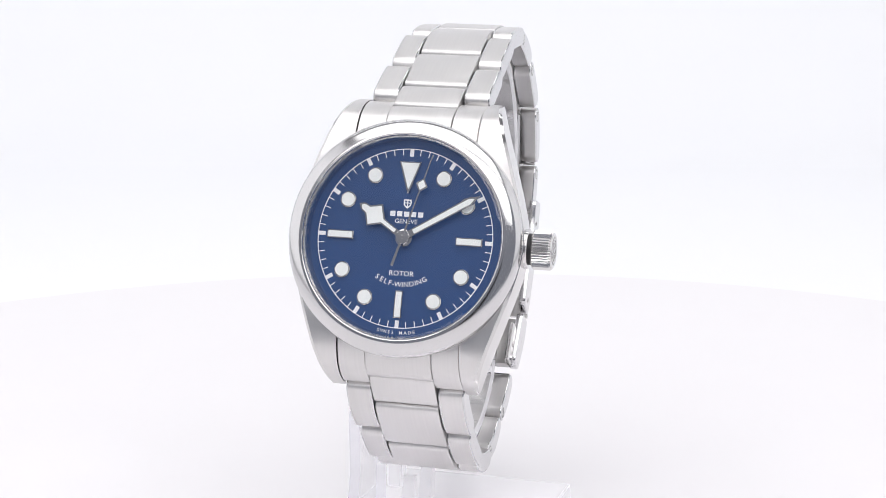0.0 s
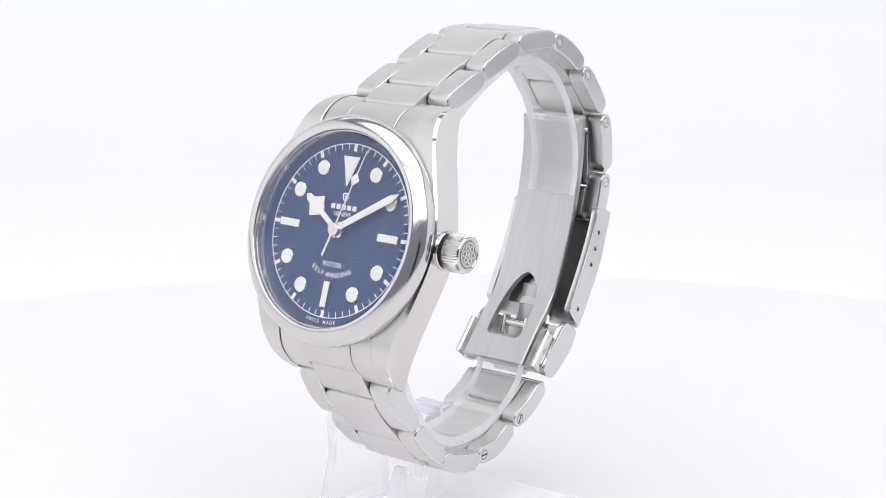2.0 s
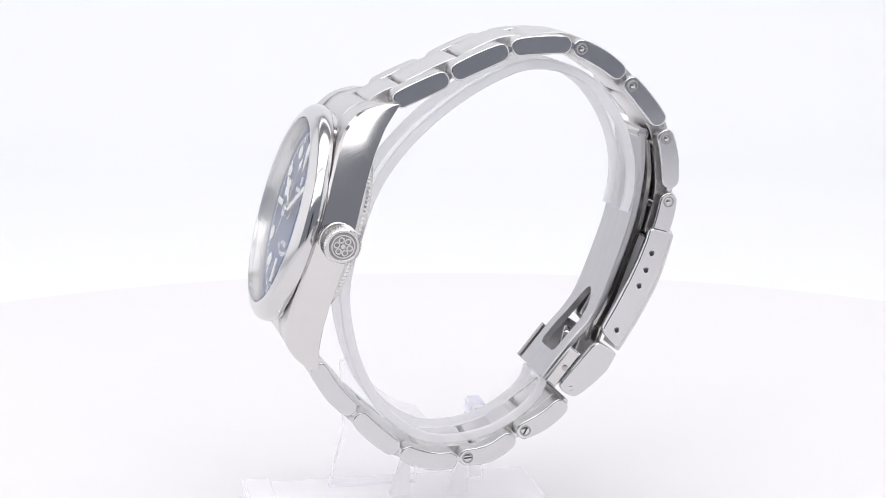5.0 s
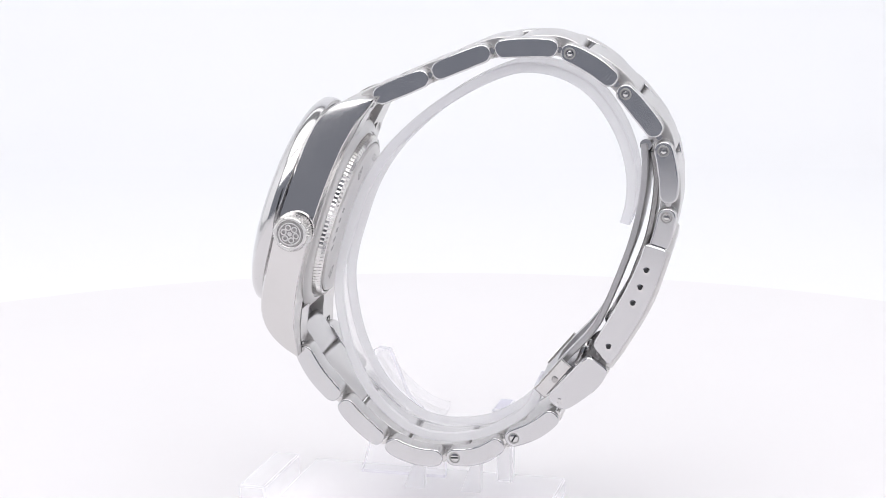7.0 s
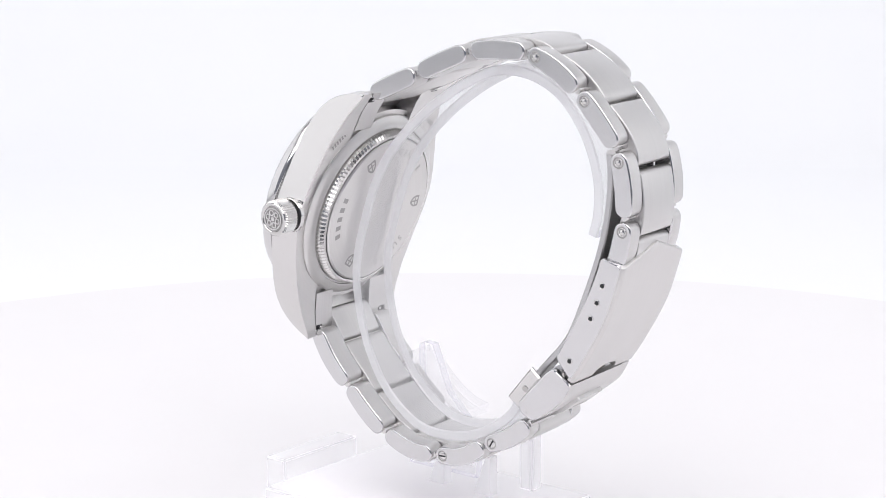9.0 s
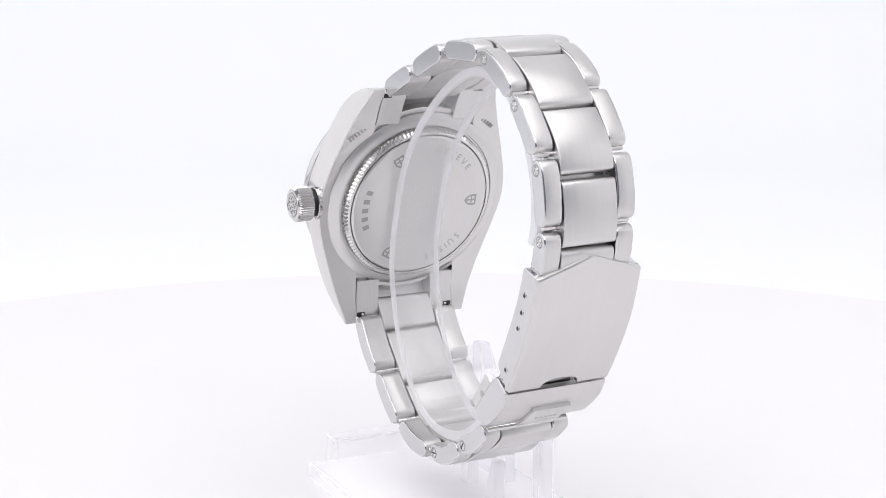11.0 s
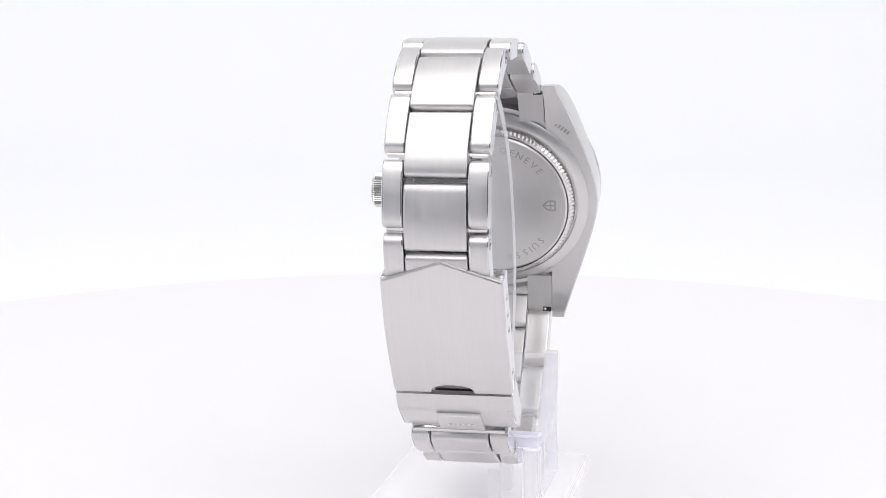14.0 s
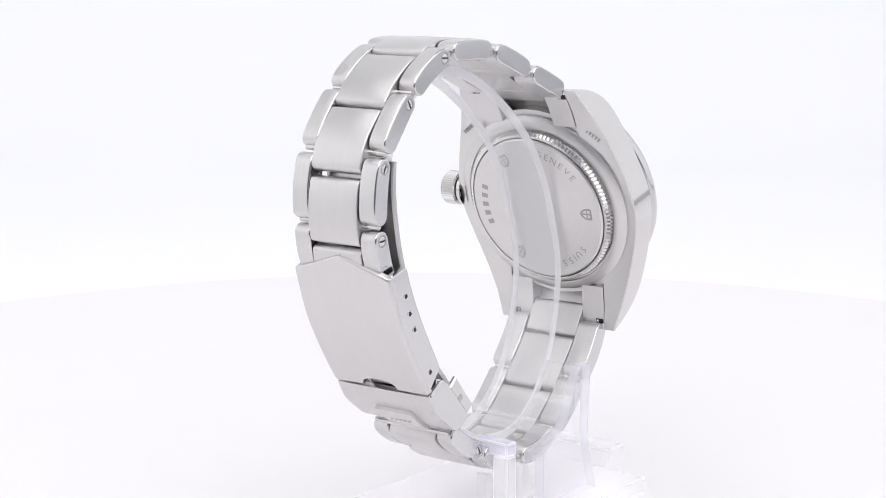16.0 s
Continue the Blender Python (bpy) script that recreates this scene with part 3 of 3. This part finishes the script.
for sy in (1, -1):
    wp("end_link", end_link(sy), BRUSHED, "curved brushed end link between the lugs")
    for sx in (1, -1):
        # Proud black block painted in for the shade of the open slot.
        wp("spring_bar_slot_shade", block(sx * 8.6 - 0.75, sx * 8.6 + 0.75, sy * 20.95 - 0.42, sy * 20.95 + 0.42, -8.56, -8.3, 0.1), BLACK)
        wp("spring_bar_tip", shift(lathe([(0, -0.22), (0.18, -0.18), (0.3, 0.0), (0.3, 0.3), (0, 0.3)], 16), sx * 8.25, sy * 20.95, -8.55), POLISHED)
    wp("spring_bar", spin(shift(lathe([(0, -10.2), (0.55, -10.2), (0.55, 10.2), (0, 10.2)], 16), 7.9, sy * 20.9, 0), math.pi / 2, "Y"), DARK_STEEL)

# ------------------------------------------------------------ the bracelet
UP = [((22.05, -8.43), (28.31, -15.81), 9.35), ((28.67, -16.19), (34.96, -24.16), 9.0), ((35.46, -24.46), (38.62, -34.02), 8.45),
      ((38.55, -34.54), (36.7, -44.33), 8.0), ((35.6, -44.75), (30.6, -53.1), 7.9), ((29.9, -53.7), (21.02, -58.0), 7.9), ((20.3, -58.1), (12.0, -58.7), 7.8)]
UP_MID = [(25.3, -12.4), (32.0, -20.2), (37.2, -29.2), (37.9, -39.6), (33.4, -49.1), (25.6, -56.2), (16.5, -58.6)]
LOW = [((-21.41, -8.54), (-27.6, -17.1), 9.35), ((-28.1, -17.4), (-32.2, -26.3), 9.0), ((-32.5, -26.8), (-31.7, -36.54), 8.45), ((-31.5, -36.9), (-25.75, -45.2), 7.85), ((-25.3, -45.5), (-18.0, -52.0), 7.8)]
LOW_MID = [(-24.9, -12.5), (-30.0, -21.0), (-32.8, -32.0), (-29.4, -41.7), (-21.8, -49.3)]


def add_screw(ob, sx, w, q, angle, plain_end):
    """A link screw on its flank: the slotted head, or the plain riveted end of the pin in its counterbore."""
    def place(bm):
        return shift(spin(bm, sx * math.pi / 2, "Y"), sx * w, q[0], q[1])
    # Darker ring painted in as the shade of the counterbore.
    part("screw_seat", place(lathe([(0.70, 0.012), (0.74, 0.03), (0.90, 0.03), (0.94, 0.0), (0.94, -0.3), (0.70, -0.3)], 28)), ENGRAVED, ob)
    if plain_end:
        part("screw", place(lathe([(0, 0.10), (0.26, 0.09), (0.40, 0.03), (0.42, 0.0), (0.50, 0.0), (0.54, 0.05), (0.66, 0.05), (0.70, 0.0), (0.70, -0.3), (0, -0.3)], 28)), POLISHED, ob, "round riveted pin end")
        return
    part("screw", place(lathe([(0, 0.05), (0.60, 0.05), (0.70, 0.0), (0.70, -0.4), (0, -0.4)], 28)), POLISHED, ob, "slotted link screw")
    # Black bar laid on the head as the shade in its slot.
    sl = block(w + 0.0, w + 0.062, -0.13, 0.13, -0.66, 0.66)
    spin(sl, angle, "X")
    if sx < 0:
        bmesh.ops.scale(sl, vec=(-1, 1, 1), verts=sl.verts)
    part("slot", shift(sl, 0, q[0], q[1]), BLACK, ob)


def run_links(links, mids, flip, screws, last_centre):
    pts = []
    for k, ((a, b, w), m) in enumerate(zip(links, mids)):
        pts += [a if k == 0 else tuple((np.array(a) + np.array(links[k - 1][1])) / 2), m]
    pts.append(links[-1][1])
    path = Path(pts, flip)
    spans = [(path.near(*a), path.near(*b)) for a, b, w in links]
    for k, ((s0, s1), (_, _, w)) in enumerate(zip(spans, links)):
        ci = 5.1 - 0.45 * min(k, 4) / 4
        for sx in (1, -1):
            x0, x1 = (ci + 0.14, w) if sx > 0 else (-w, -ci - 0.14)
            ob = wp("outer_link", link_mesh(path, s0, s1, x0, x1, 1.5, 1.5, 0.25), (BRUSHED, FLANK), "", 28)
            if k in screws:
                q = path.at(s0 + 1.5, 0)
                add_screw(ob, sx, w, q, 0.5 + k, flip > 0 and sx > 0)
        # middle row, staggered away from the head
        pitch = s1 - s0
        c0 = s0 + 0.33 * pitch
        nxt = spans[k + 1] if k + 1 < len(spans) else (s1, s1 + pitch * 0.3)
        c1 = nxt[0] + 0.33 * (nxt[1] - nxt[0]) if k + 1 < len(spans) else last_centre(path)
        if k == 0:
            head = np.array([(20.0 if flip > 0 else -19.5), -6.15])
            plate = Path([tuple(head), tuple(path.at(0.2)), tuple(path.at(c0 / 2)), tuple(path.at(c0))], flip)
            wp("centre_link", link_mesh(plate, 0.0, float(plate.s[-1]) - 0.14, -ci, ci, 1.46, 1.2, 0.16, 0.45), (BRUSHED, BRUSHED), "", 35)
        if c1 - c0 > 2:
            wp("centre_link", link_mesh(path, c0, c1 - (0.6 if flip > 0 and k in (2, 4) else 0.24), -ci + 0.02, ci - 0.02, 1.62, 1.45, 0.2, 0.5), (BRUSHED, BRUSHED), "", 35)
        # pin that shows in the joint
        q = path.at(s1 + 0.1, 0)
        wp("pin", shift(spin(lathe([(0, -w + 0.5), (0.5, -w + 0.5), (0.5, w - 0.5), (0, w - 0.5)], 12), math.pi / 2, "Y"), 0, q[0], q[1]), POLISHED)
    return path


upper = run_links(UP, UP_MID, 1, (3, 4, 5, 6), lambda p: p.s[-1])
lower = run_links(LOW, LOW_MID, -1, (3, 4), lambda p: p.s[-1] + 0.0)

# ------------------------------------------------------------ the clasp
COVER = Path([(17.5, -60.6), (14.2, -60.95), (9.94, -61.06), (6.02, -60.97), (2.09, -60.4), (-1.34, -59.64), (-4.61, -58.83), (-7.6, -57.9)], 1)
CX = -0.6


def cover_mesh():
    bm = bmesh.new()
    s_tip, s_sh, s_end = COVER.near(16.9, -60.7), COVER.near(13.9, -61), COVER.near(-7.4, -57.95)
    half = [0, 0.7, 1.4, 2.0, 2.5, 2.9, 3.15, 3.3, 3.32, 4.5, 6.0, 7.5, 8.6, 8.78, 8.93, 9.05, 9.13, 9.15]
    xs = [-x for x in reversed(half[1:])] + half
    rows = []
    for x in xs:
        f = min(1.0, abs(x) / 8.9)
        a = s_tip + (s_sh - s_tip) * f
        b = s_end - (1.75 * math.sqrt(1 - (x / 3.31) ** 2) ** 0.7 if abs(x) <= 3.3 else 0.0)
        over = max(0.0, abs(x) - 8.6) / 0.55
        edge = 0.5 * (1 - math.sqrt(max(0.0, 1 - over * over)))
        top = [COVER.at(a + 0.35 + (b - a - 0.6) * k / 24, -edge) for k in range(25)]
        top = [COVER.at(a, -0.35 - edge), COVER.at(a + 0.1, -0.12 - edge)] + top + [COVER.at(b - 0.06, -0.08 - edge), COVER.at(b, -0.25 - edge)]
        low = [COVER.at(a + (b - a) * k / 24, -1.1) for k in range(25)]
        rows.append([(x + CX, q[0], q[1]) for q in top + low[::-1]])
    loft(rows, bm=bm)
    return bm


cover = wp("clasp_cover", cover_mesh(), BRUSHED_LONG, "brushed folding clasp cover with a pointed upper edge", 25)
def rounded(ring, r, n=4):
    """A flat outline with its sharp corners (over 40 degrees) rounded off by about r."""
    out, P = [], [Vector(q) for q in ring]
    for a, b, c in zip(P[-1:] + P[:-1], P, P[1:] + P[:1]):
        u, v = (a - b), (c - b)
        if u.angle(v) > radians(140):
            out.append(tuple(b))
            continue
        d = min(r, u.length * 0.45, v.length * 0.45)
        p0, p1 = b + u.normalized() * d, b + v.normalized() * d
        for k in range(n + 1):
            f = k / n
            out.append(tuple(p0 * (1 - f) ** 2 + b * 2 * f * (1 - f) + p1 * f * f))
    return out


def shrunk(ring, d):
    """The outline drawn in by d all round."""
    P = [Vector(q) for q in ring]
    turn_sign = 1 if sum(a.x * b.y - b.x * a.y for a, b in zip(P, P[1:] + P[:1])) > 0 else -1
    out = []
    for a, b, c in zip(P[-1:] + P[:-1], P, P[1:] + P[:1]):
        t = (c - a).normalized()
        out.append((b.x - t.y * d * turn_sign, b.y + t.x * d * turn_sign))
    return out


def side_plate(ring, sx, x0, x1, b=0.22):
    """A flat cheek from x0 to x1 on one flank of the clasp, its outer rim rounded."""
    rows = []
    for x, d in ((x0, 0), (x1 - b, 0), (x1 - b * 0.4, b * 0.25), (x1, b)):
        rows.append([(CX + sx * x, y, z) for y, z in shrunk(ring, d)])
    return loft(rows)


INNER = [(13.91, -56.46), (11.72, -56.53), (8.24, -56.28), (4.64, -55.78), (0.1, -54.9), (-4.75, -53.83)]
for sx in (1, -1):
    out = [COVER.at(COVER.near(*q), -0.5) for q in ((14.0, -61), (10, -61.06), (6.0, -60.97), (2.09, -60.4), (-1.34, -59.64), (-4.61, -58.83), (-7.3, -57.95))]
    ring = rounded([(q[0], q[1]) for q in out] + list(reversed(INNER)), 0.9)
    wall = part("side_wall", side_plate(ring, sx, 7.95, 9.16), FLANK, cover, "polished flank with adjusting holes")
    for y, z in ((9.77, -58.12), (6.83, -58.06), (3.99, -57.78), (-4.11, -56.38)):
        # The flat black disc inside the rim is the painted shade of the hole.
        hole = lathe([(0, 0.02), (0.36, 0.02), (0.40, 0.06), (0.58, 0.03), (0.58, -0.2), (0, -0.2)], 20, mats=[0, 1, 1, 1, 1])
        spin(hole, sx * math.pi / 2, "Y")
        part("adjusting_hole", shift(hole, CX + sx * 9.16, y, z), (BLACK, POLISHED), cover)

SAFE_OUT = [(-7.75, -57.75), (-11.0, -57.0), (-13.4, -55.6), (-15.6, -54.0), (-16.75, -52.9)]
SAFE_IN = [(-16.4, -50.6), (-15.1, -49.6), (-8.0, -52.9), (-6.6, -53.9)]
SAFE = Path(SAFE_OUT, 1)


def plate_on(path, s0, s1, x0, x1, off, thick, n=12, b=0.12):
    rows = []
    for x, i in ((x0, b), (x0 + b, 0), (x1 - b, 0), (x1, b)):
        top = [path.at(s0 + i + (s1 - s0 - 2 * i) * k / n, off - i) for k in range(n + 1)]
        low = [path.at(s0 + i + (s1 - s0 - 2 * i) * k / n, off - thick + i) for k in range(n + 1)]
        rows.append([(x, q[0], q[1]) for q in top + low[::-1]])
    return loft(rows)


catch = wp("safety_catch", plate_on(SAFE, 0.1, SAFE.s[-1] - 0.5, CX - 9.1, CX + 9.1, 0.0, 0.9, b=0.3), BRUSHED_LONG, "brushed fold-over safety catch of the clasp")
for sx in (1, -1):
    ring = rounded(SAFE_OUT + SAFE_IN, 1.0)
    part("side_wall", side_plate(ring, sx, 8.0, 9.13), FLANK, catch, "polished flank")
    hole = lathe([(0, 0.02), (0.3, 0.02), (0.36, 0.05), (0.52, 0.03), (0.52, -0.2), (0, -0.2)], 20, mats=[0, 1, 1, 1, 1])
    spin(hole, sx * math.pi / 2, "Y")
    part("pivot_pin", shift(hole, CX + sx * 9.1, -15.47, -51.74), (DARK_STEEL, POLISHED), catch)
part("lift_tab", plate_on(SAFE, SAFE.near(-11.9, -56.5), SAFE.s[-1] - 0.1, -4.4, 2.6, 0.62, 1.1, b=0.12), BRUSHED_LONG, catch, "small raised lift tab")

# long folding blade with its pointed window
BLADE = Path([(28.3, -51.3), (24.6, -52.7), (20.2, -53.7), (14.6, -54.35), (8.8, -54.35), (-0.3, -53.7), (-4.5, -52.6), (-8.65, -50.7), (-15.5, -47.9)], 1)


def blade_mesh():
    bm = bmesh.new()
    s0, s1 = 0.0, float(BLADE.s[-1])
    sa, sb = BLADE.near(0.6, -53.8), BLADE.near(-11.4, -49.5)
    stops = sorted(set(list(np.linspace(s0, s1, 34)) + list(np.linspace(sa, sb, 22)) + [sa + 0.01, sb - 0.01, sb - 0.25]))
    for sx in (1, -1):
        rows = []
        for s in stops:
            w, f = 6.3, (s - sa) / (sb - sa)
            h = 0.0
            if 0 < f < 1:
                h = 3.6 * (1 - (1 - min(1, f / 0.72)) ** 2.5) ** 0.62
                h -= 0.9 * max(0, 1 - (sb - s) / 0.9) ** 2
            h = max(h, 0.004)
            t0, t1 = BLADE.at(s, 0.55), BLADE.at(s, -0.55)
            rows.append([(BX + sx * h, *t0), (BX + sx * (w - 0.2), *t0), (BX + sx * w, *BLADE.at(s, 0.35)), (BX + sx * w, *BLADE.at(s, -0.35)), (BX + sx * (w - 0.2), *t1), (BX + sx * h, *t1)])
        loft(rows, bm=bm)
    return bm


BX = -1.0
blade = wp("folding_blade", blade_mesh(), BLADE_STEEL, "long satin folding blade with a pointed window", 25)
part("blade_hinge", shift(spin(lathe([(0, -5.6), (0.95, -5.6), (0.95, 5.6), (0, 5.6)], 20), math.pi / 2, "Y"), CX, 28.2, -51.6), POLISHED, blade)
for sx in (1, -1):
    part("end_cheek", plate_on(BLADE, BLADE.near(-9.0, -50.5), float(BLADE.s[-1]), CX + sx * 8.05 - 0.45, CX + sx * 8.05 + 0.45, 1.5, 2.3, b=0.25), POLISHED, blade)
    pin = lathe([(0, 0.03), (0.4, 0.03), (0.55, 0.0), (0.55, -0.2), (0, -0.2)], 16)
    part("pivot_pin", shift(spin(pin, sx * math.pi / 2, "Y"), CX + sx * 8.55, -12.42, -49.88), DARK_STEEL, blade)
BLADE2 = Path([(27.6, -52.9), (22.5, -55.2), (15.0, -56.5), (8.8, -56.4), (0.1, -55.9), (-5.0, -54.9)], 1)
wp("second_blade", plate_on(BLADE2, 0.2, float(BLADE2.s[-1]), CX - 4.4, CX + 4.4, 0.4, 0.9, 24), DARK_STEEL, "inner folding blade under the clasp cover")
for x in (BX - 2.75, BX + 1.9):
    part("catch_arm", block(x, x + 0.85, -10.9, -7.3, -53.4, -51.9, 0.25), POLISHED, catch, "prong of the catch in the blade window")
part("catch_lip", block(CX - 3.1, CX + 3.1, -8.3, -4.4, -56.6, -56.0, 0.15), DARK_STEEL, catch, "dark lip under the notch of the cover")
part("catch_plate", block(BX - 1.7, BX + 1.7, -8.4, -1.2, -55.3, -54.7, 0.2), BLADE_STEEL, catch, "steel tongue under the blade window")
for k in range(5):
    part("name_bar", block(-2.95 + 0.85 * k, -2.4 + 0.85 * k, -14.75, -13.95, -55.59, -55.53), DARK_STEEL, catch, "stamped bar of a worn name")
part("catch_bar", shift(spin(lathe([(0, -2.6), (0.7, -2.6), (0.7, 2.6), (0, 2.6)], 16), math.pi / 2, "Y"), BX, -8.6, -52.7), POLISHED, catch)


# ------------------------------------------------------------ what turns
def motions():
    times = [k * 0.5 for k in range(33)]
    walk(turntable, [(t, pose(0, 0, 0, 0, 0, turn(t))) for t in times])
    walk(stand, [(t, pose(0, 0, 0, 0, 0, turn(t))) for t in times])
    walk(watch, [(t, pose(0, 0, WATCH_Z, 0, 0, turn(t))) for t in times])


motions()
